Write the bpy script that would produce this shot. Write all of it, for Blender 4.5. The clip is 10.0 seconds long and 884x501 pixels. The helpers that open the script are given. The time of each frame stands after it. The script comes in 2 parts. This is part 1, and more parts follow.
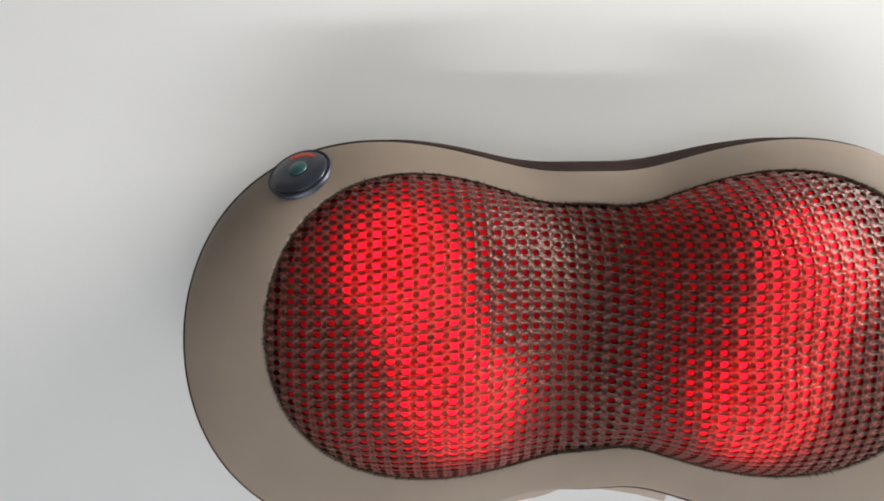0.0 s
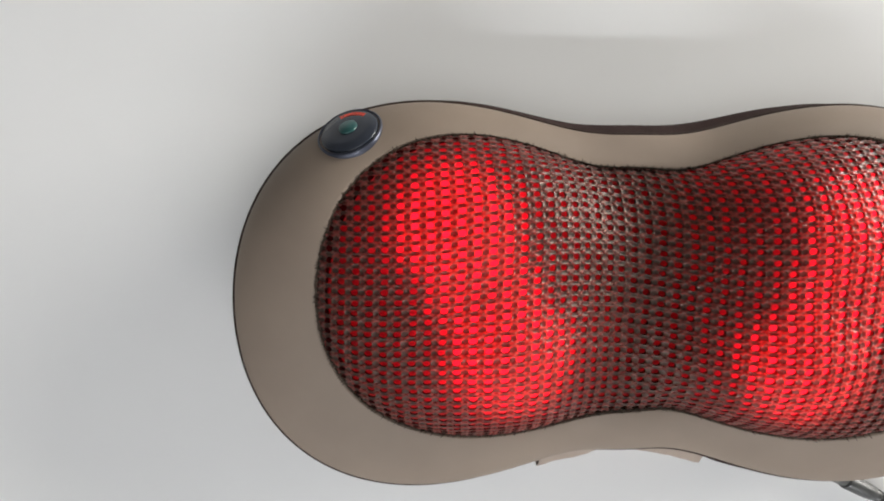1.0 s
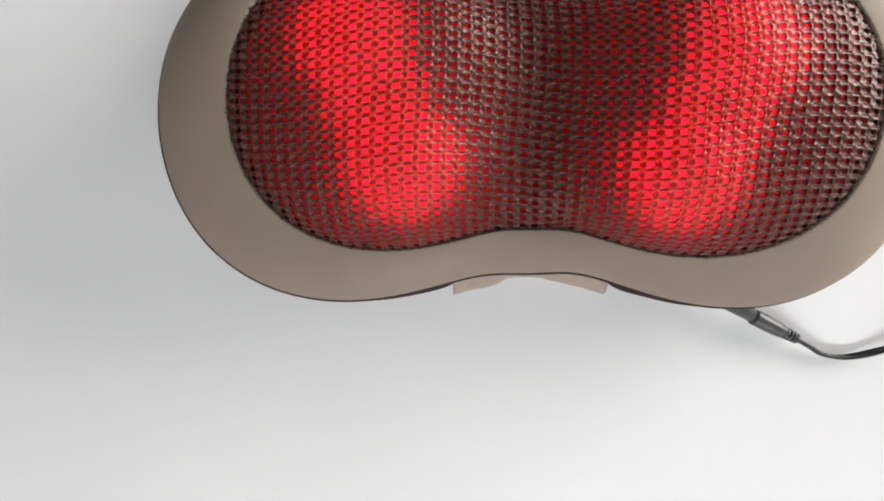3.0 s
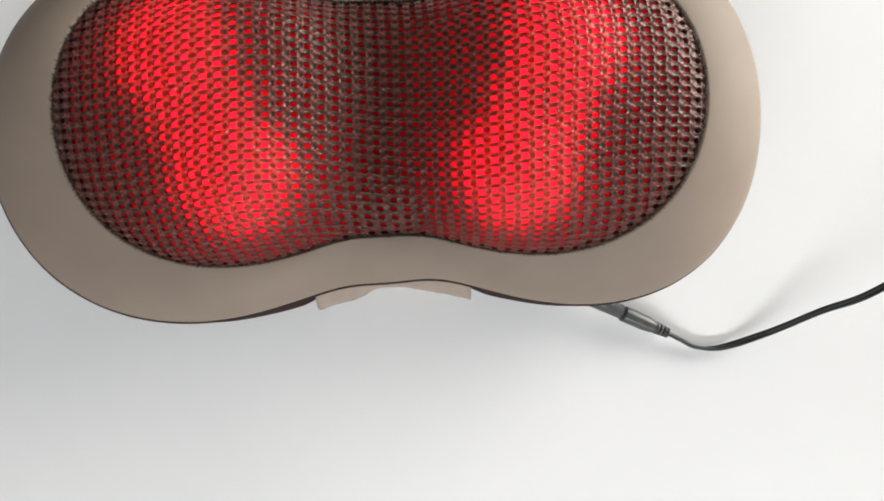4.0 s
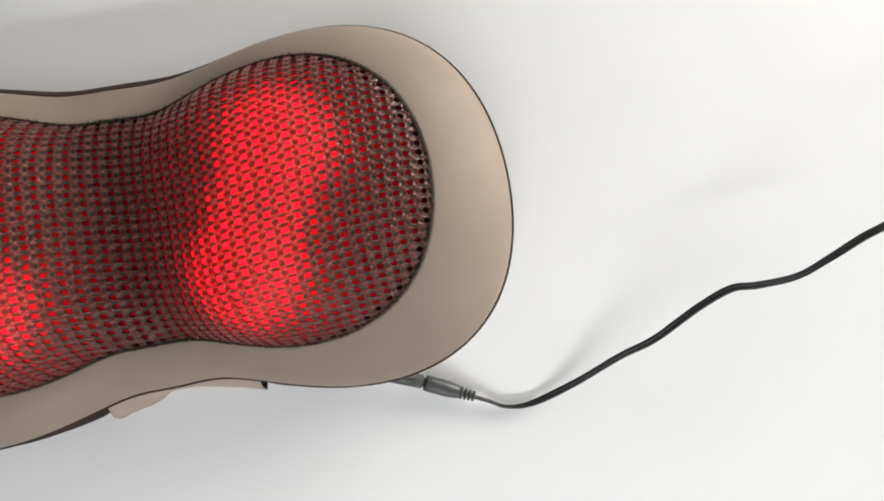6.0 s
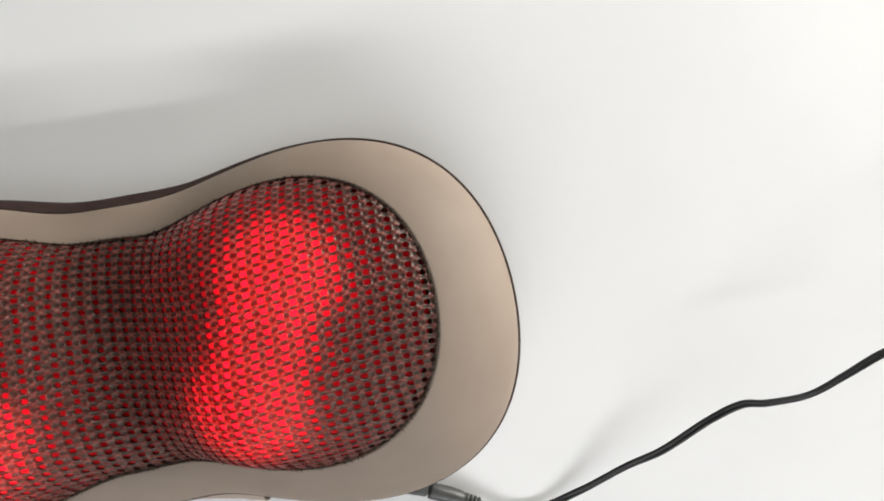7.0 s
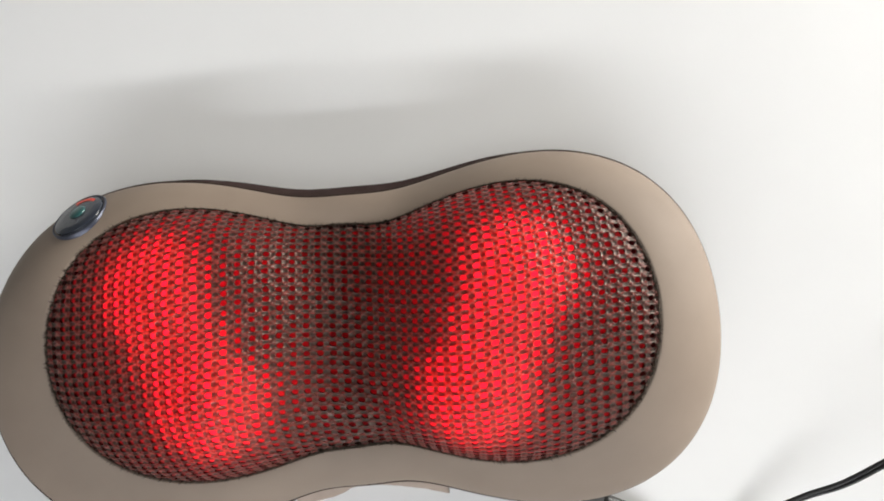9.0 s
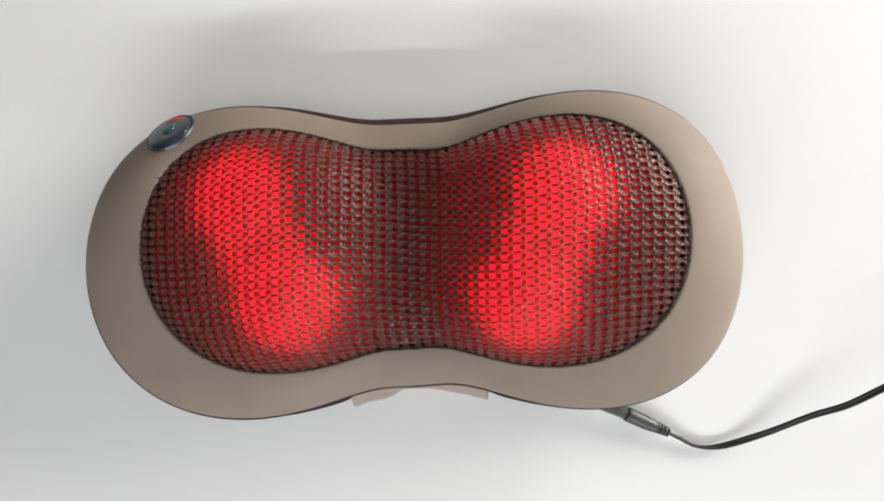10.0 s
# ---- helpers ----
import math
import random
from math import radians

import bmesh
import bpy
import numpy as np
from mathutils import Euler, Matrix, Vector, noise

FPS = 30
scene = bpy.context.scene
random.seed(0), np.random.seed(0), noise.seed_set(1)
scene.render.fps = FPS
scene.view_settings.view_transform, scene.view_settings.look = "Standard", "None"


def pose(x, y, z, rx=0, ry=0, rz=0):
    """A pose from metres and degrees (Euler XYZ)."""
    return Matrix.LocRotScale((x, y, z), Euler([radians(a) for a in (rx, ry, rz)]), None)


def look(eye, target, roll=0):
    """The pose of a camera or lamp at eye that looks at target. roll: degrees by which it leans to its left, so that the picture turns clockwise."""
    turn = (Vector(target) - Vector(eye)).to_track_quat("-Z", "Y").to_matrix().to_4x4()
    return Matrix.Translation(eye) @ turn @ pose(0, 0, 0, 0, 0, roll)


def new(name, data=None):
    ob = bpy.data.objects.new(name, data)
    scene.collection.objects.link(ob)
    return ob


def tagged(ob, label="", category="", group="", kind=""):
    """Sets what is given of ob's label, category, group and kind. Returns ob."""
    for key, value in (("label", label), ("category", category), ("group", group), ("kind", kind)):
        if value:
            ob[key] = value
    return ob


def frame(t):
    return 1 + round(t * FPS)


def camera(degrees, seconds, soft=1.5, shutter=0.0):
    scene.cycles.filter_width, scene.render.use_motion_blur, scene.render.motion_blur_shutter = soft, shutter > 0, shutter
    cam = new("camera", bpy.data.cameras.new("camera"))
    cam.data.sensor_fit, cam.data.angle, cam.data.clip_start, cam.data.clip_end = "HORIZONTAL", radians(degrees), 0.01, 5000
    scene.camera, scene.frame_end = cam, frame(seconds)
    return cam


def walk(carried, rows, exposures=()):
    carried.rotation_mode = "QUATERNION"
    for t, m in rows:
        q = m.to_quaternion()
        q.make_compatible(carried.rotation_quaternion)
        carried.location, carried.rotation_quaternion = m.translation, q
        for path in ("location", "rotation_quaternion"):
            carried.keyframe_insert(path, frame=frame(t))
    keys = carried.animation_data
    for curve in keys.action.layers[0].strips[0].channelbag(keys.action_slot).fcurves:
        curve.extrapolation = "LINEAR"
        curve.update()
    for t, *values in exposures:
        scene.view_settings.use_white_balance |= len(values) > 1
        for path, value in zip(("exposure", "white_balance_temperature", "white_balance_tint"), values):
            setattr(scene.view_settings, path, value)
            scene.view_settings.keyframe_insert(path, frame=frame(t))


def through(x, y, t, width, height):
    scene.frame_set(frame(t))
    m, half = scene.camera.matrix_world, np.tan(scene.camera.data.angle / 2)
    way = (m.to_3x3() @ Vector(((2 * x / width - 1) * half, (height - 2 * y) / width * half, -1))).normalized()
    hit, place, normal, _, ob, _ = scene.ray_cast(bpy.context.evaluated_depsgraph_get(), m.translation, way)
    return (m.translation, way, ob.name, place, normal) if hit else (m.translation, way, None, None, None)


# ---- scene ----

# ---- camera ----
cam = camera(71.0, 10.0, soft=1.9)
PATH = [
    (0.0, pose(-0.0694, 0.0479, 0.3079, -1.57, -1.06, -0.53)),
    (0.5, pose(-0.0821, 0.0575, 0.3096, -4.56, -1.75, -0.44)),
    (1.0, pose(-0.0894, 0.0435, 0.3085, -4.18, -0.91, 0.27)),
    (1.5, pose(-0.0959, 0.0331, 0.3109, -5.89, -1.40, 0.29)),
    (2.0, pose(-0.0922, 0.0171, 0.3140, -6.53, -0.51, 1.04)),
    (2.2, pose(-0.0895, 0.0091, 0.3179, -7.17, -0.09, 1.02)),
    (3.3, pose(-0.0079, -0.0211, 0.3329, -7.72, 2.47, 0.09)),
    (3.5, pose(0.0039, -0.0212, 0.3309, -6.99, 1.58, -0.73)),
    (4.0, pose(0.0224, -0.0312, 0.3282, -4.55, -0.95, -2.52)),
    (4.5, pose(0.0497, -0.0380, 0.3305, -2.80, -2.65, -4.57)),
    (5.0, pose(0.0924, -0.0305, 0.3270, -3.75, -1.35, -6.83)),
    (5.5, pose(0.1133, -0.0327, 0.3350, -2.02, -1.95, -8.31)),
    (6.0, pose(0.1391, -0.0124, 0.3307, -2.49, -0.79, -9.78)),
    (6.2, pose(0.1476, -0.0000, 0.3321, -2.56, -0.42, -10.00)),
    (7.3, pose(0.1460, 0.0504, 0.3208, -3.10, -1.06, -9.65)),
    (7.5, pose(0.1371, 0.0501, 0.3211, -1.88, -1.43, -9.98)),
    (8.0, pose(0.1076, 0.0512, 0.3283, 0.26, -1.63, -9.69)),
    (8.2, pose(0.0970, 0.0515, 0.3307, 0.73, -1.93, -9.15)),
    (8.5, pose(0.0731, 0.0514, 0.3324, 1.14, -2.07, -8.13)),
    (8.7, pose(0.0617, 0.0476, 0.3367, 1.19, -1.11, -6.95)),
    (9.0, pose(0.0540, 0.0369, 0.3384, 1.16, 1.45, -4.61)),
    (9.2, pose(0.0475, 0.0293, 0.3418, 0.77, 2.52, -3.41)),
    (9.5, pose(0.0354, 0.0196, 0.3498, 0.10, 2.97, -2.96)),
    (10.0, pose(0.0315, 0.0074, 0.3717, -0.47, 2.33, -2.24)),
]
walk(cam, PATH, [(0.0, 0.0), (4.5, 0.0), (5.5, -0.07), (6.0, -0.08), (7.5, -0.07), (8.5, 0.0), (10.0, 0.04)])

# ---- light ----
world = bpy.data.worlds.new("sky")
scene.world = world
world.use_nodes = True
sky = world.node_tree.nodes.new("ShaderNodeTexSky")
sky.sky_type, sky.sun_disc = "NISHITA", False
sky.sun_elevation, sky.sun_rotation = radians(40), radians(160)
world.node_tree.links.new(sky.outputs[0], world.node_tree.nodes["Background"].inputs[0])
world.node_tree.nodes["Background"].inputs[1].default_value = 0.1


def area_lamp(name, eye, target, w, h, power, colour):
    data = bpy.data.lights.new(name, "AREA")
    data.shape, data.size, data.size_y, data.energy, data.color = "RECTANGLE", w, h, power, colour
    ob = new(name, data)
    ob.matrix_world = look(eye, target)
    return ob


# daylight through the window of the east wall, a long tube lamp on the near side of the room, and a ceiling lamp
area_lamp("window_light_east", (1.55, 0.75, 0.44), (0.0, 0.0, 0.03), 1.2, 0.60, 51, (1.0, 0.968, 0.905))
area_lamp("tube_lamp_front", (0.08, -1.50, 1.12), (0.05, 0.0, 0.03), 2.5, 0.06, 28.5, (0.965, 0.978, 1.0))
area_lamp("ceiling_light", (0.05, -0.50, 1.86), (0.0, 0.0, 0.0), 1.7, 1.3, 8.2, (0.970, 0.982, 1.0))


# ---- materials ----
def material(name):
    m = bpy.data.materials.new(name)
    m.use_nodes = True
    return m, m.node_tree.nodes, m.node_tree.links, m.node_tree.nodes["Principled BSDF"]


def noise_node(nodes, links, scale, detail=4.0, rough=0.55):
    c = nodes.new("ShaderNodeTexCoord")
    n = nodes.new("ShaderNodeTexNoise")
    n.inputs["Scale"].default_value, n.inputs["Detail"].default_value, n.inputs["Roughness"].default_value = scale, detail, rough
    links.new(c.outputs["Object"], n.inputs["Vector"])
    return n


def ramp_node(nodes, links, source, a, b, lo=0.3, hi=0.7):
    r = nodes.new("ShaderNodeValToRGB")
    r.color_ramp.elements[0].position, r.color_ramp.elements[1].position = lo, hi
    r.color_ramp.elements[0].color, r.color_ramp.elements[1].color = (*a, 1), (*b, 1)
    links.new(source, r.inputs[0])
    return r


def surface(name, a, b, rough=0.5, scale=60.0, fine=900.0, bump=0.1, depth=0.0004, metallic=0.0, spread=0.08, gloss=0.5):
    """Two tones mixed by a coarse noise, gloss and relief by a fine one."""
    m, nodes, links, p = material(name)
    coarse, grain = noise_node(nodes, links, scale), noise_node(nodes, links, fine, 3.0)
    links.new(ramp_node(nodes, links, coarse.outputs["Fac"], a, b).outputs[0], p.inputs["Base Color"])
    mr = nodes.new("ShaderNodeMapRange")
    mr.inputs["To Min"].default_value, mr.inputs["To Max"].default_value = rough - spread, rough + spread
    links.new(grain.outputs["Fac"], mr.inputs["Value"])
    links.new(mr.outputs[0], p.inputs["Roughness"])
    p.inputs["Metallic"].default_value = metallic
    p.inputs["Specular IOR Level"].default_value = gloss
    if bump:
        bn = nodes.new("ShaderNodeBump")
        bn.inputs["Strength"].default_value, bn.inputs["Distance"].default_value = bump, depth
        links.new(grain.outputs["Fac"], bn.inputs["Height"])
        links.new(bn.outputs[0], p.inputs["Normal"])
    return m


WHITE_TOP = surface("white_laminate", (0.80, 0.80, 0.795), (0.83, 0.83, 0.825), 0.42, 9.0, 300.0, 0.02, 0.0002)
WALL = surface("grey_paint", (0.25, 0.25, 0.25), (0.29, 0.29, 0.29), 0.8, 3.0, 120.0, 0.1, 0.001)
FLOOR = surface("grey_floor", (0.22, 0.21, 0.20), (0.28, 0.27, 0.25), 0.5, 4.0, 60.0, 0.05, 0.001)
LEATHER = surface("beige_leather", (0.240, 0.186, 0.145), (0.278, 0.217, 0.170), 0.68, 26.0, 2600.0, 0.22, 0.00025)
SHELL = surface("plum_brown_cloth", (0.030, 0.018, 0.016), (0.046, 0.028, 0.026), 0.85, 90.0, 2400.0, 0.4, 0.0004, gloss=0.1)
PIPING = surface("dark_piping", (0.026, 0.016, 0.013), (0.046, 0.030, 0.025), 0.75, 200.0, 3000.0, 0.3, 0.0003, gloss=0.12)
STRAP = surface("beige_elastic", (0.355, 0.282, 0.232), (0.405, 0.325, 0.268), 0.75, 120.0, 2200.0, 0.5, 0.0005)
BLACK = surface("black_rubber", (0.006, 0.006, 0.0065), (0.011, 0.011, 0.012), 0.42, 150.0, 2500.0, 0.15, 0.0002)
PLUG = surface("grey_plastic", (0.040, 0.041, 0.040), (0.068, 0.069, 0.067), 0.40, 150.0, 2500.0, 0.2, 0.0002)
NAVY = surface("navy_plastic", (0.026, 0.032, 0.046), (0.036, 0.043, 0.060), 0.22, 120.0, 2500.0, 0.05, 0.0001)
RING = surface("blue_grey_bezel", (0.045, 0.050, 0.070), (0.07, 0.076, 0.10), 0.36, 120.0, 2500.0, 0.05, 0.0001, 0.6)
TEAL = surface("teal_plastic", (0.018, 0.085, 0.085), (0.03, 0.11, 0.105), 0.3, 150.0, 2500.0, 0.05, 0.0001)
RED_PRINT = surface("red_print", (0.75, 0.06, 0.03), (0.85, 0.09, 0.05), 0.4, 300.0, 2500.0, 0.0)
LINING = surface("red_lining", (0.34, 0.020, 0.028), (0.44, 0.030, 0.040), 0.85, 60.0, 1500.0, 0.5, 0.0006)
BINDING = surface("net_binding", (0.030, 0.021, 0.016), (0.110, 0.078, 0.060), 0.9, 400.0, 3000.0, 0.5, 0.0003, gloss=0.08)


def net_material(name, a, b, through, rough, gloss, fuzz):
    m, nodes, links, p = material(name)
    coarse, grain = noise_node(nodes, links, 1300.0, 2.0), noise_node(nodes, links, 3200.0, 2.0)
    tone = ramp_node(nodes, links, coarse.outputs["Fac"], a, b, 0.35, 0.75)
    links.new(tone.outputs[0], p.inputs["Base Color"])
    p.inputs["Roughness"].default_value = rough
    p.inputs["Specular IOR Level"].default_value = gloss
    p.inputs["Specular Tint"].default_value = (1.0, 0.76, 0.66, 1)
    p.inputs["Sheen Weight"].default_value = fuzz
    p.inputs["Sheen Roughness"].default_value = 0.35
    p.inputs["Sheen Tint"].default_value = (1.0, 0.82, 0.76, 1)
    bn = nodes.new("ShaderNodeBump")
    bn.inputs["Strength"].default_value, bn.inputs["Distance"].default_value = 0.3, 0.0003
    links.new(grain.outputs["Fac"], bn.inputs["Height"])
    links.new(bn.outputs[0], p.inputs["Normal"])
    through_yarn = nodes.new("ShaderNodeBsdfTranslucent")
    through_yarn.inputs["Color"].default_value = (0.85, 0.14, 0.15, 1)
    mix = nodes.new("ShaderNodeMixShader")
    mix.inputs[0].default_value = through
    links.new(p.outputs[0], mix.inputs[1])
    links.new(through_yarn.outputs[0], mix.inputs[2])
    links.new(mix.outputs[0], nodes["Material Output"].inputs["Surface"])
    return m


def lamp_dome_material():
    """Red translucent cap over an LED: brightest above the diode, dimmer towards its edge."""
    m, nodes, links, p = material("lit_red_cap")
    c = nodes.new("ShaderNodeTexCoord")
    mirrored, moved, span = (nodes.new("ShaderNodeVectorMath") for _ in range(3))
    mirrored.operation, moved.operation, span.operation = "ABSOLUTE", "SUBTRACT", "LENGTH"
    flat = nodes.new("ShaderNodeVectorMath")
    flat.operation = "MULTIPLY"
    flat.inputs[1].default_value = (1, 1, 0)
    links.new(c.outputs["Object"], flat.inputs[0])
    links.new(flat.outputs[0], mirrored.inputs[0])
    links.new(mirrored.outputs[0], moved.inputs[0])
    moved.inputs[1].default_value = (0, 0.0270, 0)
    kept_up = nodes.new("ShaderNodeVectorMath")
    kept_up.operation = "MAXIMUM"
    kept_up.inputs[1].default_value = (0, -0.0140, 0)
    links.new(moved.outputs[0], kept_up.inputs[0])
    links.new(kept_up.outputs[0], span.inputs[0])
    mr = nodes.new("ShaderNodeMapRange")
    mr.interpolation_type = "SMOOTHSTEP"
    mr.inputs["From Min"].default_value, mr.inputs["From Max"].default_value = 0.0190, 0.0250
    mr.inputs["To Min"].default_value, mr.inputs["To Max"].default_value = 7.5, 0.42
    links.new(span.outputs["Value"], mr.inputs["Value"])
    p.inputs["Base Color"].default_value = (0.22, 0.008, 0.012, 1)
    p.inputs["Roughness"].default_value = 0.4
    p.inputs["Emission Color"].default_value = (1.0, 0.016, 0.045, 1)
    pivot, dip, glow = nodes.new("ShaderNodeVectorMath"), nodes.new("ShaderNodeMapRange"), nodes.new("ShaderNodeMath")
    pivot.operation, glow.operation, dip.interpolation_type = "LENGTH", "MULTIPLY", "SMOOTHSTEP"
    links.new(flat.outputs[0], pivot.inputs[0])
    links.new(pivot.outputs["Value"], dip.inputs["Value"])
    dip.inputs["From Min"].default_value, dip.inputs["From Max"].default_value = 0.002, 0.0065
    dip.inputs["To Min"].default_value, dip.inputs["To Max"].default_value = 0.25, 1.0
    links.new(mr.outputs[0], glow.inputs[0])
    links.new(dip.outputs[0], glow.inputs[1])
    links.new(glow.outputs[0], p.inputs["Emission Strength"])
    return m


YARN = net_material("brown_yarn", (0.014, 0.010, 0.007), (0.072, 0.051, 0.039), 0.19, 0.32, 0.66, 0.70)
# dark tone of the thick knots, also used as painted shade inside the holes
GROUND = net_material("knot_and_hole_shade_yarn", (0.009, 0.006, 0.005), (0.046, 0.033, 0.025), 0.09, 0.34, 0.48, 0.28)
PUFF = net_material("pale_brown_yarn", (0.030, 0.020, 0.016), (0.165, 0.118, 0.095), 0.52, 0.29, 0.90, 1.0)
LIT = lamp_dome_material()


def liner_material():
    m, nodes, links, p = material("thin_red_cloth")
    weave = noise_node(nodes, links, 700.0)
    tone = ramp_node(nodes, links, weave.outputs["Fac"], (0.22, 0.014, 0.019), (0.33, 0.024, 0.031))
    links.new(tone.outputs[0], p.inputs["Base Color"])
    p.inputs["Roughness"].default_value = 0.9
    back = nodes.new("ShaderNodeBsdfTranslucent")
    back.inputs["Color"].default_value = (0.95, 0.28, 0.34, 1)
    mix = nodes.new("ShaderNodeMixShader")
    mix.inputs[0].default_value = 0.6
    links.new(p.outputs[0], mix.inputs[1])
    links.new(back.outputs[0], mix.inputs[2])
    links.new(mix.outputs[0], nodes["Material Output"].inputs["Surface"])
    return m


LINER = liner_material()


# ---- helpers of this scene ----
def grown(name, verts, faces, mat, parent=None, label="", smooth=True):
    me = bpy.data.meshes.new(name)
    me.from_pydata([tuple(v) for v in verts], [], faces)
    me.validate()
    me.materials.append(mat)
    if smooth:
        me.polygons.foreach_set("use_smooth", [True] * len(me.polygons))
    me.update()
    ob = new(name, me)
    if parent is not None:
        ob.parent = parent
    if label:
        tagged(ob, label)
    return ob


def part(name, bm, mat, parent=None, label="", smooth=True):
    bmesh.ops.recalc_face_normals(bm, faces=bm.faces)
    me = bpy.data.meshes.new(name)
    bm.to_mesh(me)
    bm.free()
    me.materials.append(mat)
    if smooth:
        me.polygons.foreach_set("use_smooth", [True] * len(me.polygons))
    ob = new(name, me)
    if parent is not None:
        ob.parent = parent
    if label:
        tagged(ob, label)
    return ob


def slab(bm, lo, hi, bevel=0.0):
    made = bmesh.ops.create_cube(bm, size=1)["verts"]
    for v in made:
        v.co = Vector([lo[i] + (v.co[i] + 0.5) * (hi[i] - lo[i]) for i in range(3)])
    if bevel:
        edges = list({e for v in made for e in v.link_edges})
        bmesh.ops.bevel(bm, geom=edges, offset=bevel, segments=3, affect="EDGES", profile=0.5)
    return bm


def loft(rings, closed_ring=True, cap=False):
    """Vertices and faces of rings of equal length, laid one after another."""
    n = len(rings[0])
    verts = [v for ring in rings for v in ring]
    faces = []
    for i in range(len(rings) - 1):
        for j in range(n if closed_ring else n - 1):
            k = (j + 1) % n
            faces.append((i * n + j, i * n + k, (i + 1) * n + k, (i + 1) * n + j))
    if cap:
        faces.append(tuple(range(n - 1, -1, -1)))
        faces.append(tuple(range((len(rings) - 1) * n, len(rings) * n)))
    return verts, faces


def tube(points, radius, sides=10, flat=1.0, cap=True, closed=False):
    """A round or flattened tube along points; radius may be one number or one a point."""
    pts = [Vector(p) for p in points]
    rings, n = [], len(pts)
    for i, p in enumerate(pts):
        a, b = (pts[(i - 1) % n], pts[(i + 1) % n]) if closed else (pts[max(i - 1, 0)], pts[min(i + 1, n - 1)])
        d = (b - a).normalized()
        side = d.cross(Vector((0, 0, 1))).normalized()
        up = side.cross(d)
        r = radius[i] if isinstance(radius, (list, tuple)) else radius
        rings.append([p + side * (math.cos(t) * r) + up * (math.sin(t) * r * flat)
                      for t in (2 * math.pi * k / sides for k in range(sides))])
    if closed:
        rings.append(rings[0])
    return loft(rings, True, cap and not closed)


def smooth_path(points, steps=12):
    """Catmull-Rom through the points."""
    p = [Vector(q) for q in points]
    p = [p[0] * 2 - p[1]] + p + [p[-1] * 2 - p[-2]]
    out = []
    for i in range(1, len(p) - 2):
        for k in range(steps):
            t = k / steps
            out.append(0.5 * (2 * p[i] + (p[i + 1] - p[i - 1]) * t + (2 * p[i - 1] - 5 * p[i] + 4 * p[i + 1] - p[i + 2]) * t * t
                              + (3 * p[i] - p[i - 1] - 3 * p[i + 1] + p[i + 2]) * t ** 3))
    out.append(p[-2])
    return out


# ---- room and table ----
def room():
    x0, x1, y0, y1, z0, z1, t = -2.2, 1.62, -2.2, 1.9, -0.75, 1.9, 0.12
    part("floor", slab(bmesh.new(), (x0, y0, z0 - t), (x1, y1, z0)), FLOOR, smooth=False)
    part("ceiling", slab(bmesh.new(), (x0, y0, z1), (x1, y1, z1 + t)), WALL, smooth=False)
    part("wall_west", slab(bmesh.new(), (x0 - t, y0 - t, z0 - t), (x0, y1 + t, z1 + t)), WALL, smooth=False)
    part("wall_north", slab(bmesh.new(), (x0, y1, z0 - t), (x1, y1 + t, z1 + t)), WALL, smooth=False)
    bm = bmesh.new()
    for lo, hi in (((x1, y0 - t, z0 - t), (x1 + t, 0.12, z1 + t)), ((x1, 1.38, z0 - t), (x1 + t, y1 + t, z1 + t)),
                   ((x1, 0.12, z0 - t), (x1 + t, 1.38, 0.10)), ((x1, 0.12, 0.80), (x1 + t, 1.38, z1 + t))):
        slab(bm, lo, hi)
    part("wall_east", bm, WALL, smooth=False)
    part("wall_south", slab(bmesh.new(), (x0, y0 - t, z0 - t), (x1, y0, z1 + t)), WALL, smooth=False)
    for ob in list(scene.objects):
        if ob.name.startswith(("wall_", "floor", "ceiling")) and ob.type == "MESH":
            tagged(ob, kind="structure", category="wall" if ob.name.startswith("wall") else ob.name)


room()


def table():
    base = tagged(new("table"), "plain smooth white tabletop under the massage pillow", "table")
    base.location = (0.1, 0.1, -0.75)
    top = part("tabletop", slab(bmesh.new(), (-0.75, -0.5, 0.725), (0.75, 0.5, 0.75), 0.003), WHITE_TOP, base, smooth=False)
    for x in (-0.69, 0.69):
        for y in (-0.44, 0.44):
            part("leg", slab(bmesh.new(), (x - 0.025, y - 0.025, 0.0), (x + 0.025, y + 0.025, 0.7248), 0.002), WHITE_TOP, base, smooth=False)


table()

# ---- massage pillow ----
def wave(th, mean, cosines, sines):
    out = mean
    for k, (a, b) in enumerate(zip(cosines, sines), 1):
        out = out + a * np.cos(k * th) + b * np.sin(k * th)
    return out


def net_radius(th):
    return wave(th, 0.0929, (0.0015, 0.0457, 0.0011, 0.0024, -0.0001, -0.0031, -0.0002), (0.0111, 0.0001, 0.0045, 0.0008, -0.0005, 0.0002, -0.0010))


def net_height(th):
    return wave(th, 0.048, (0, 0.0098, 0.0015, 0.0024), (0, -0.0004, 0.0021, -0.0023))


def rim_radius(th):
    r = wave(th, 0.12316, (0.0020, 0.0557, 0.0012, 0.0005, -0.0005, -0.0043, -0.0004), (0.0038, 0.0001, 0.0009, -0.0008, -0.0005, -0.0002, 0.0))
    return r - 0.0013 * np.exp(-((np.arctan2(np.sin(th - 0.85), np.cos(th - 0.85))) / 0.32) ** 2)


def rim_height(th):
    return wave(th, 0.0326, (-0.0046, 0.0052, -0.0014, 0.0035), (0.0024, 0.0, -0.0021, 0.0019))


HEADS = [(-0.0795, 0.0350), (-0.0590, -0.0160), (0.0805, 0.0320), (0.0595, -0.0195)]


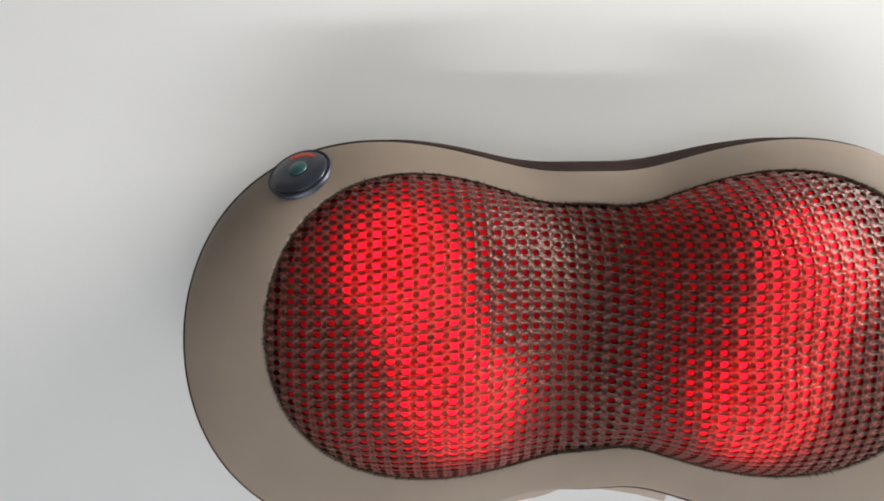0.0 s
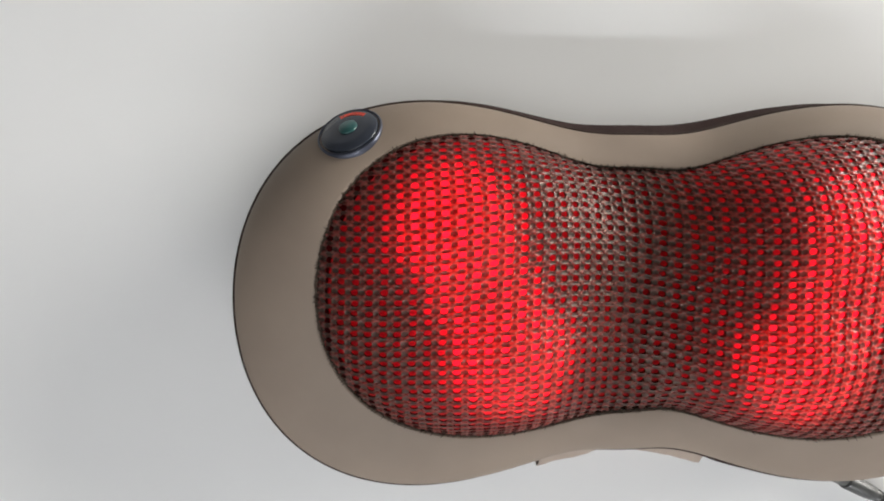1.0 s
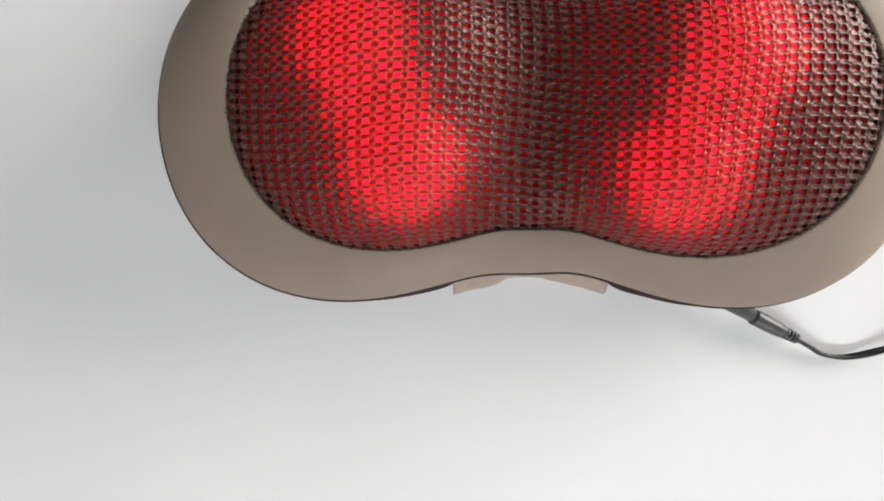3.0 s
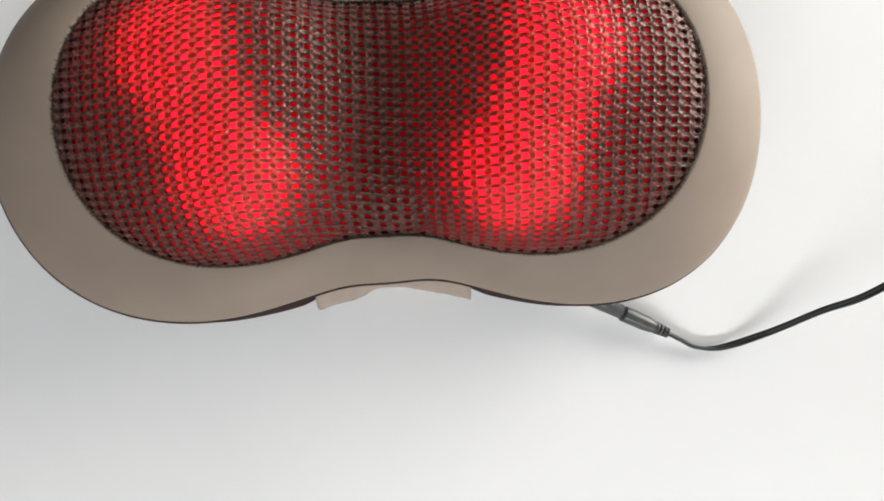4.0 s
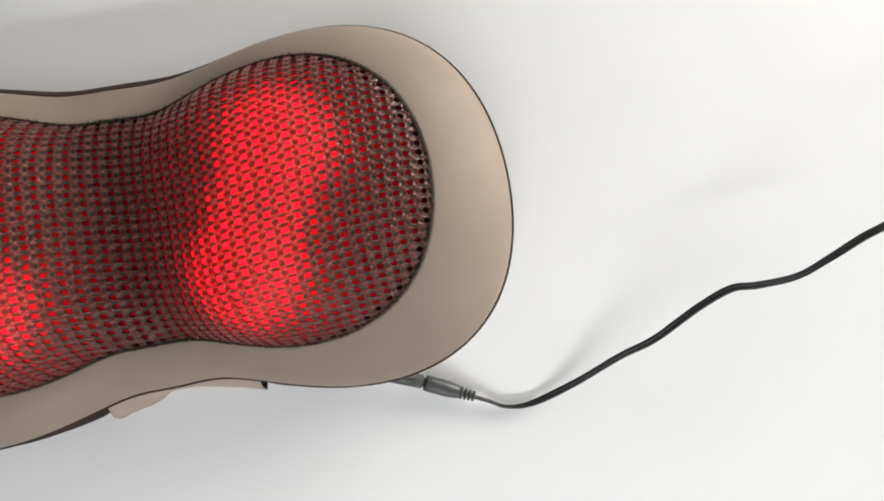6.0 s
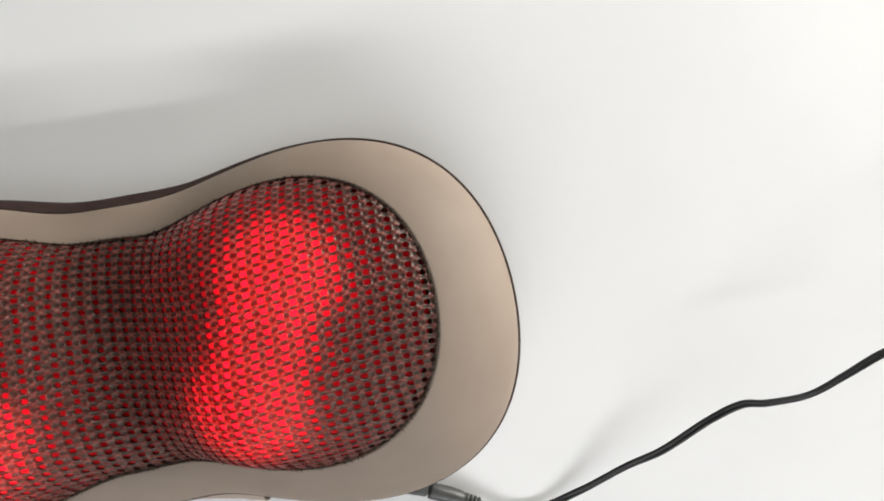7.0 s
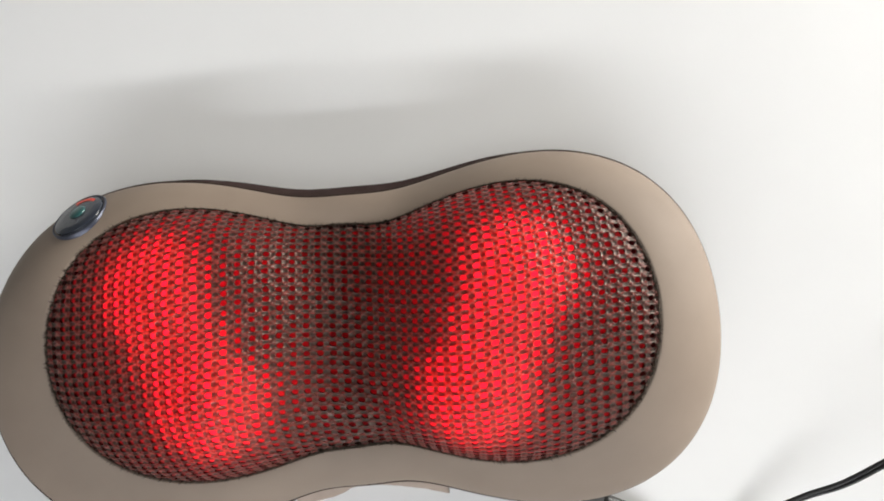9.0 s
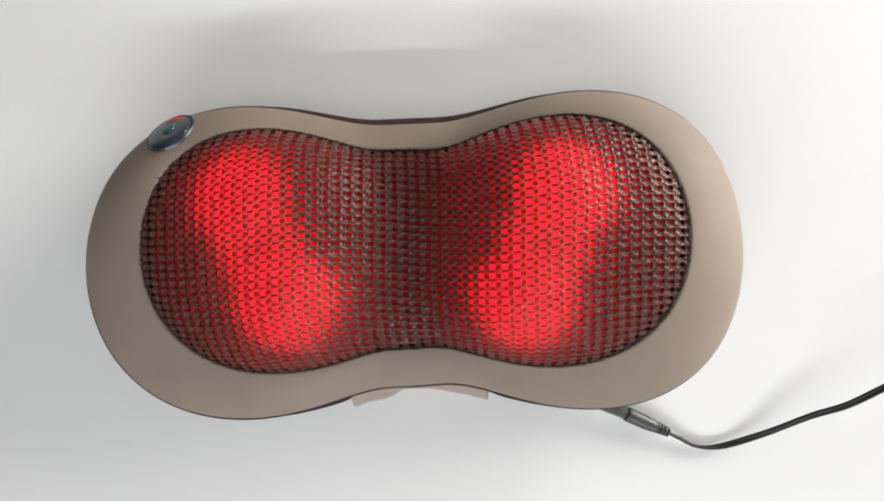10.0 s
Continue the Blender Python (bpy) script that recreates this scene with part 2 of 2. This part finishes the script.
def cover_height(x, y):
    """Height of the netting above the tabletop."""
    r, th = np.hypot(x, y), np.arctan2(y, x)
    s = r / net_radius(th)
    si = np.minimum(s, 1.0)
    crown = 0.0530 + 0.0235 * np.exp(-np.abs((np.minimum(np.abs(x), 0.072) - 0.072) / 0.048) ** 3.0)
    for hx, hy in HEADS:
        crown = crown + 0.0055 * np.exp(-((x - hx) ** 2 + (y - hy) ** 2) / 0.022 ** 2)
    edge = net_height(th)
    z = edge + (crown - edge) * (1 - np.minimum(si, 0.9999) ** 3.2) ** 0.85
    return z - 0.0004 * si ** 8 - 0.05 * np.maximum(s - 1.0, 0)


def netting(parent):
    """Knitted spacer netting: cells of 6.0 x 4.2 mm, each with an oval hole and raised loops at its corners."""
    W, Hh = 0.0060, 0.0042
    # lengths along the cloth
    gx = np.linspace(-0.16, 0.16, 321)
    zx = cover_height(gx, np.full_like(gx, 0.008))
    lx = np.concatenate([[0], np.cumsum(np.hypot(np.diff(gx), np.diff(zx)))])
    lx -= np.interp(0, gx, lx)
    gy = np.linspace(-0.10, 0.11, 211)
    mid = int(np.argmin(np.abs(gy - 0.008)))
    ly = []
    for x in gx:
        zy = cover_height(np.full_like(gy, x), gy)
        a = np.concatenate([[0], np.cumsum(np.hypot(np.diff(gy), np.diff(zy)))])
        ly.append(a - a[mid])
    ly = np.array(ly)
    table_v = np.linspace(-0.125, 0.135, 261)
    back = np.array([np.interp(table_v, row, gy) for row in ly])

    def on_cloth(u, v):
        v = v + 0.0032 * math.sin((u + 0.085) * 37.0)
        x = float(np.interp(u, lx, gx)) + 0.0008 * math.sin(v * 60.0)
        fx = (x - gx[0]) / (gx[1] - gx[0])
        i = min(max(int(fx), 0), len(gx) - 2)
        f = fx - i
        fv = min(max((v - table_v[0]) / (table_v[1] - table_v[0]), 0), len(table_v) - 2.001)
        k = int(fv)
        g = fv - k
        row = back[i] * (1 - f) + back[i + 1] * f
        return x, float(row[k] * (1 - g) + row[k + 1] * g)

    w, h = W / 2, Hh / 2
    edge = [(w, 0), (w, 0.6 * h), (w, h), (0.68 * w, h), (0, h), (-0.68 * w, h), (-w, h), (-w, 0.6 * h),
            (-w, 0), (-w, -0.6 * h), (-w, -h), (-0.68 * w, -h), (0, -h), (0.68 * w, -h), (w, -h), (w, -0.6 * h)]
    level = [-0.0004, 0.0, 0.0003, 0.0002, -0.0003, 0.0002, 0.0003, 0.0] * 2
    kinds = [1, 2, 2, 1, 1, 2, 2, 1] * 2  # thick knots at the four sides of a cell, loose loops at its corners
    angles = [math.pi * k / 8 for k in range(16)]
    rng = random.Random(3)
    verts, faces, yarn, shared = [], [], [], {}

    def vert(u, v, dz, key=None):
        if key is not None and key in shared:
            return shared[key]
        x, y = on_cloth(u, v)
        verts.append((x, y, dz))
        if key is not None:
            shared[key] = len(verts) - 1
        return len(verts) - 1

    for i in range(-32, 33):
        for j in range(-28, 29):
            u, v = i * W, j * Hh
            x, y = on_cloth(u, v)
            if math.hypot(x, y) > float(net_radius(math.atan2(y, x))) + 0.0022:
                continue
            hx, hy = 0.00160 * rng.uniform(0.94, 1.06), 0.00126 * rng.uniform(0.93, 1.07)
            ox, oy = rng.uniform(-0.0003, 0.0003), rng.uniform(-0.0002, 0.0002)
            lift = rng.uniform(0.8, 1.25)
            outer = [vert(u + p, v + q, z, (round((u + p) * 2e4), round((v + q) * 2e4))) for (p, q), z in zip(edge, level)]

            def loop(k, dz, wave=0.0):
                return [vert(u + ox + k * hx * math.cos(t), v + oy + k * hy * math.sin(t), (dz - wave * math.cos(4 * t)) * lift) for t in angles]

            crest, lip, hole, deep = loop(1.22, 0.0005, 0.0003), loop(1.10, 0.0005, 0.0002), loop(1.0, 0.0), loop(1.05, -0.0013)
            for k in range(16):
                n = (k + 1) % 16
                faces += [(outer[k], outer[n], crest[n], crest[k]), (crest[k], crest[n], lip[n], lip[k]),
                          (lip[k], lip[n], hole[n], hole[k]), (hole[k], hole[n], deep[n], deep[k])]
                # hole edge and walls take the dark knot tone: shade put into the colour
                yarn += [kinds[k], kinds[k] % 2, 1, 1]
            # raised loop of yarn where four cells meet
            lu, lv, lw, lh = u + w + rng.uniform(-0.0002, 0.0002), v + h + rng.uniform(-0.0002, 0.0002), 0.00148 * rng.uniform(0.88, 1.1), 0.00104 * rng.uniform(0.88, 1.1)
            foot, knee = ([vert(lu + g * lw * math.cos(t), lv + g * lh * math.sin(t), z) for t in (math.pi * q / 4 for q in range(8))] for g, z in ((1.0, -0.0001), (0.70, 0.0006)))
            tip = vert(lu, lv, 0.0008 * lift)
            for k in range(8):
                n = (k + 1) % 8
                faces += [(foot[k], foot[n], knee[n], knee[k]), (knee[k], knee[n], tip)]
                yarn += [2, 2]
    a = np.array(verts)
    a[:, 2] += cover_height(a[:, 0], a[:, 1])
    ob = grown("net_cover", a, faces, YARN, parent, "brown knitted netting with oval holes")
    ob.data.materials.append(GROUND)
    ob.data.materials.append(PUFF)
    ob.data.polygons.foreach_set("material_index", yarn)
    return ob


def pillow():
    base = tagged(new("massage_pillow"), "beige leather massage pillow, switched on, brown netting over red lights", "massage pillow")
    n = 288
    ths = [2 * math.pi * k / n for k in range(n)]
    rn, zn, ro, zo = (np.array([float(f(t)) for t in ths]) for f in (net_radius, net_height, rim_radius, rim_height))
    ct, st = np.cos(ths), np.sin(ths)

    def ring(r, z):
        return [(float(r[k] * ct[k]), float(r[k] * st[k]), float(z[k])) for k in range(n)]

    # padded leather rim, from the lip at the netting over to the seam
    rings = [ring(rn + 0.0030, zn - 0.006), ring(rn + 0.0006, zn - 0.0022), ring(rn + 0.0002, zn - 0.0006), ring(rn + 0.0010, zn + 0.0004)]
    wob = np.array([noise.noise(Vector((ct[k] * 3.0, st[k] * 3.0, 0.3))) for k in range(n)])
    for u in (0.01, 0.03, 0.08, 0.16, 0.25, 0.34, 0.43, 0.52, 0.61, 0.70, 0.78, 0.85, 0.91, 0.955, 0.985, 1.0):
        top = zn + 0.0008
        z = zo + (top - zo) * (1 - u ** 1.55) ** 0.58
        rings.append(ring(rn + (ro - rn) * (0.03 + 0.97 * u), z + 0.0006 * wob * math.sin(math.pi * u)))
    v, f = loft(rings)
    grown("rim", v, f, LEATHER, base, "smooth beige leather rim")
    # piping in the seam
    loop = [(float((ro[k] + 0.0002) * ct[k]), float((ro[k] + 0.0002) * st[k]), float(zo[k] - 0.0010)) for k in range(n)]
    v, f = tube(loop, 0.0010, 6, closed=True)
    grown("piping", v, f, PIPING, base, "dark brown piping")
    # cloth-covered back
    xs = ro * ct
    waist = np.exp(-(xs / 0.115) ** 4) * np.where(st > 0, 0.98, 1.0 - 0.85 * np.exp(-((xs - 0.0015) / 0.0370) ** 8))
    rings = [ring(ro - 0.0010, zo - 0.0010), ring(ro + 0.0010 * waist, zo - 0.004), ring(ro + 0.0062 * waist - 0.001, zo * 0.72),
             ring(ro + 0.0108 * waist - 0.004, zo * 0.48), ring(ro + 0.0110 * waist - 0.008, zo * 0.25), ring(ro - 0.014, zo * 0.08), ring(ro - 0.024, zo * 0.0), ring(ro * 0.3, zo * 0.0)]
    v, f = loft(rings)
    f.append(tuple(range(len(v) - n, len(v))))
    grown("back_shell", v, f, SHELL, base, "dark brown cloth back")
    # padded inner wall round the opening, and the lining under the netting
    v, f = loft([ring(rn + 0.004, zn - 0.003), ring(rn * 0.994, zn - 0.0045), ring(rn * 0.986, zn - 0.010), ring(rn * 0.98, zn - 0.024)])
    grown("inner_wall", v, f, SHELL, base, "dark brown padding inside the opening")
    rings = []
    for s, d in ((0.975, 0.016), (0.75, 0.020), (0.5, 0.022), (0.25, 0.022), (0.02, 0.022)):
        rings.append(ring(rn * s, zn - d))
    v, f = loft(rings)
    f.append(tuple(range(len(v) - n, len(v))))
    grown("tray", v, f, LINING, base, "dark red tray under the massage heads")
    rings = []
    for s in (0.968, 0.92, 0.87, 0.81, 0.74, 0.66, 0.57, 0.48, 0.38, 0.28, 0.18, 0.08, 0.01):
        rings.append([(float(rn[k] * s * ct[k]), float(rn[k] * s * st[k]), float(cover_height(rn[k] * s * ct[k], rn[k] * s * st[k])) - 0.0026) for k in range(n)])
    v, f = loft(rings)
    f.append(tuple(range(len(v) - n, len(v))))
    grown("liner", v, f, LINER, base, "thin red cloth liner lit from below")
    netting(base)
    # fringe along the netting's edge
    rng = random.Random(8)
    m = 720
    pts, rad = [], []
    for k in range(m):
        t = 2 * math.pi * k / m
        r, z = float(net_radius(t)), float(net_height(t))
        a, b = r + 0.0003 + rng.uniform(-0.0004, 0.0004), z + 0.0001 + rng.uniform(-0.0003, 0.0004)
        pts.append((a * math.cos(t), a * math.sin(t), b))
        rad.append(0.00045 * rng.uniform(0.75, 1.2))
    v, f = tube(pts, rad, 5, closed=True)
    for k in range(m):
        t = 2 * math.pi * (k + rng.random()) / m
        r, z = float(net_radius(t)), float(net_height(t))
        e, a2 = rng.uniform(0.0004, 0.0017), t + rng.uniform(-0.012, 0.012)
        tv, tf = tube([((r - 0.001) * math.cos(t), (r - 0.001) * math.sin(t), z), ((r + e) * math.cos(a2), (r + e) * math.sin(a2), z + rng.uniform(0.0008, 0.0016))], [0.00026, 0.00012], 4)
        f += [tuple(q + len(v) for q in face) for face in tf]
        v += tv
    grown("binding", v, f, BINDING, base, "dark frayed edge of the netting")
    # lit massage heads, close under the netting: two caps a side, turning about a dark hub
    for (ax, ay), (bx, by) in (HEADS[:2], HEADS[2:]):
        mx, my, turn = (ax + bx) / 2, (ay + by) / 2, math.atan2(ay - by, ax - bx) - math.pi / 2
        half, rad = 0.0275, 0.0238
        zt = float(cover_height(np.array([mx]), np.array([my]))[0])
        hub = grown("massage_head", *loft([[(r * math.cos(q), r * math.sin(q), z) for q in (2 * math.pi * k / 24 for k in range(24))]
                                           for r, z in ((0.0001, -0.0085), (0.0050, -0.0085), (0.0058, -0.0092), (0.0058, -0.024))]), PIPING, base, "pair of glowing red caps on a dark turning hub")
        hub.matrix_local = pose(mx, my, zt, 0, 0, math.degrees(turn))
        for sign in (1, -1):
            rings = []
            for q, drop in ((0.01, 0), (0.2, 0), (0.4, 0), (0.6, 0.0002), (0.75, 0.0005), (0.86, 0.0012), (0.93, 0.0024), (0.98, 0.0050), (1.0, 0.009), (1.0, 0.020)):
                loop = []
                for k in range(64):
                    t = 2 * math.pi * k / 64
                    c, d = math.cos(t), math.sin(t)
                    e = rad
                    if d < 0:
                        e = min(rad * (1 - 0.14 * d * d) / max(abs(c), 1e-6), (half - 0.0006) / max(-d, 1e-6))
                    lx, ly = q * e * c, sign * (half + q * e * d)
                    wx, wy = mx + lx * math.cos(turn) - ly * math.sin(turn), my + lx * math.sin(turn) + ly * math.cos(turn)
                    sink = 0.0018 * math.exp(-(ly / 0.005) ** 2)
                    loop.append((lx, ly, float(cover_height(np.array([wx]), np.array([wy]))[0]) - zt - 0.0052 - 1.2 * drop - sink))
                rings.append(loop if sign > 0 else loop[::-1])
            v, f = loft(rings)
            f.append(tuple(range(63, -1, -1)))
            grown("cap", v, f, LIT, hub, "glowing red plastic cap")
    return base


PILLOW = pillow()


def switch(parent):
    """Round control with a raised bezel, a slate face, a teal key and red print."""
    hub = grown("power_switch", *loft([[(r * math.cos(t), r * math.sin(t), z) for t in (2 * math.pi * k / 48 for k in range(48))]
                                       for r, z in ((0.0140, -0.007), (0.0140, 0.0006), (0.0138, 0.0016), (0.0133, 0.0021), (0.0129, 0.0020), (0.0127, 0.0010), (0.0001, 0.0012))]),
                RING, parent, "dark blue-grey round switch housing")
    up = Vector((-0.25, 0.66, 0.71)).normalized()
    hub.matrix_local = Matrix.Translation((-0.1233, 0.0727, 0.0470)) @ up.to_track_quat("Z", "Y").to_matrix().to_4x4() @ Matrix.Rotation(math.pi, 4, "Z") @ Matrix.Scale(1.02, 4)
    grown("face", *loft([[(r * math.cos(t), r * math.sin(t), z) for t in (2 * math.pi * k / 48 for k in range(48))]
                         for r, z in ((0.0122, 0.0012), (0.0121, 0.0022), (0.0116, 0.0025), (0.0070, 0.0028), (0.0001, 0.0029))]), NAVY, hub, "glossy slate-blue face")
    grown("key", *loft([[(r * math.cos(t), r * math.sin(t) + 0.0012, z) for t in (2 * math.pi * k / 32 for k in range(32))]
                        for r, z in ((0.0039, 0.0026), (0.0039, 0.0034), (0.0035, 0.0037), (0.0001, 0.0038))]), TEAL, hub, "dark teal push key")
    for i, (w, a) in enumerate(((0.0015, 28), (0.0013, 38), (0.0016, 48), (0.0012, 58), (0.0016, 67), (0.0015, 77), (0.0012, 87))):
        bm = slab(bmesh.new(), (-w / 2, -0.0008, 0), (w / 2, 0.0008, 0.0002))
        bar = part("print_bar", bm, RED_PRINT, hub, smooth=False)
        bar.matrix_local = Matrix.Rotation(radians(a - 90 + 12), 4, "Z") @ Matrix.Translation((0, 0.0096, 0.00268))


switch(PILLOW)


def strap(parent):
    """Elastic strap over the lower side of the back."""
    rings = []
    cols = 40
    for i in range(cols + 1):
        x = -0.0355 + 0.074 * i / cols
        th0 = -math.pi / 2 + math.atan2(x, 0.0705)
        r = float(rim_radius(th0))
        z = float(rim_height(th0))
        y = r * math.sin(th0)
        x = r * math.cos(th0)
        # a deep fold at one end, a shallow middle, a wedge at the other end
        lobe = 1 / (1 + math.exp((i - 12.5) / 1.2)) * (0.90 - 0.10 * i / 12) + 0.82 / (1 + math.exp((26 - i) / 2.6))
        puff = 0.0009 * lobe + 0.0004 * noise.noise(Vector((i * 0.45, 0, 0)))
        w = math.exp(-(x / 0.115) ** 4) * (0.46 + 0.64 * lobe)
        prof = [(y + 0.002, z - 0.0016), (y - 0.0012 * w - max(puff, 0.0004) * 0.8, z - 0.004), (y - 0.0064 * w - max(puff, 0.0003), z * 0.70), (y - 0.0088 * w - puff, z * 0.46),
                (y - 0.0064 * w + 0.007 - puff * 0.8, z * 0.22), (y + 0.013, 0.0012), (y + 0.03, 0.0006)]
        rings.append([(x, a, b) for a, b in prof])
    v, f = loft(rings, closed_ring=False)
    ob = grown("strap", v, f, STRAP, parent, "beige elastic strap round the back")
    mod = ob.modifiers.new("thick", "SOLIDIFY")
    mod.thickness = 0.0008
    x = 0.0392
    th0 = -math.pi / 2 + math.atan2(x, 0.0705)
    y, z = float(rim_radius(th0)) * math.sin(th0), float(rim_height(th0))
    part("strap_stop", slab(bmesh.new(), (x - 0.0004, y - 0.0042, z * 0.45), (x + 0.0012, y - 0.001, z * 0.66), 0.0005), PIPING, parent, "small black tab", False)


strap(PILLOW)


def socket(parent):
    v, f = tube([(0.098, -0.080, 0.0140), (0.104, -0.0850, 0.0120), (0.111, -0.0892, 0.0098), (0.1188, -0.0932, 0.0078)], [0.0050, 0.0048, 0.0040, 0.0037], 20)
    grown("socket", v, f, PLUG, parent, "dark grey power socket")


socket(PILLOW)


def power_cord():
    base = tagged(new("power_cord"), "black power cord with barrel plug plugged into the pillow", "power cord")
    a, b = Vector((0.1194, -0.0940, 0.0064)), Vector((0.1456, -0.1070, 0.0044))
    d = b - a
    prof = [(-0.05, 0.0026), (0.03, 0.0026), (0.035, 0.0041), (0.08, 0.0043), (0.45, 0.0042), (0.62, 0.0038), (0.70, 0.0030)]
    for k in range(4):
        t = 0.71 + 0.075 * k
        prof += [(t, 0.0034 - 0.0002 * k), (t + 0.035, 0.0034 - 0.0002 * k), (t + 0.036, 0.0016 - 0.0001 * k), (t + 0.074, 0.0016 - 0.0001 * k)]
    v, f = tube([a + d * t for t, r in prof], [r for t, r in prof], 20)
    grown("plug", v, f, PLUG, base, "dark grey barrel plug with ribbed strain relief")
    pts = smooth_path([b - d * 0.1, (0.1520, -0.1107, 0.0030), (0.1615, -0.1157, 0.0022), (0.1759, -0.1159, 0.0026), (0.1982, -0.1084, 0.0065), (0.2220, -0.0969, 0.0130), (0.2404, -0.0896, 0.0180), (0.2623, -0.0756, 0.0255), (0.2770, -0.0684, 0.0310), (0.2879, -0.0682, 0.0350), (0.3062, -0.0667, 0.0375), (0.3221, -0.0603, 0.0395), (0.3376, -0.0532, 0.0410), (0.3477, -0.0495, 0.0420),
                       (0.3750, -0.0395, 0.0430), (0.42, -0.020, 0.042), (0.50, 0.005, 0.034), (0.62, 0.02, 0.010), (0.72, 0.03, 0.0020), (0.83, 0.03, 0.0020), (0.868, 0.03, -0.02), (0.872, 0.03, -0.30), (0.90, 0.03, -0.72), (1.0, 0.04, -0.748)], 10)
    for off in (-0.0009, 0.0009):
        side = []
        for i, p in enumerate(pts):
            # the flat pair stands on edge at the plug and lies over further along
            a = math.pi / 2 / (1 + math.exp((i - 34) / 5.0)) + 0.5 * math.sin(i * 0.11)
            side.append(p + (Vector((0.4, -0.9, 0.0)) * math.cos(a) + Vector((0, 0, 1)) * math.sin(a)) * off + Vector((0, 0, 0.0008 * math.sin(a) ** 2)))
        v, f = tube(side, 0.0011, 10)
        grown("wire", v, f, BLACK, base)
    return base


power_cord()
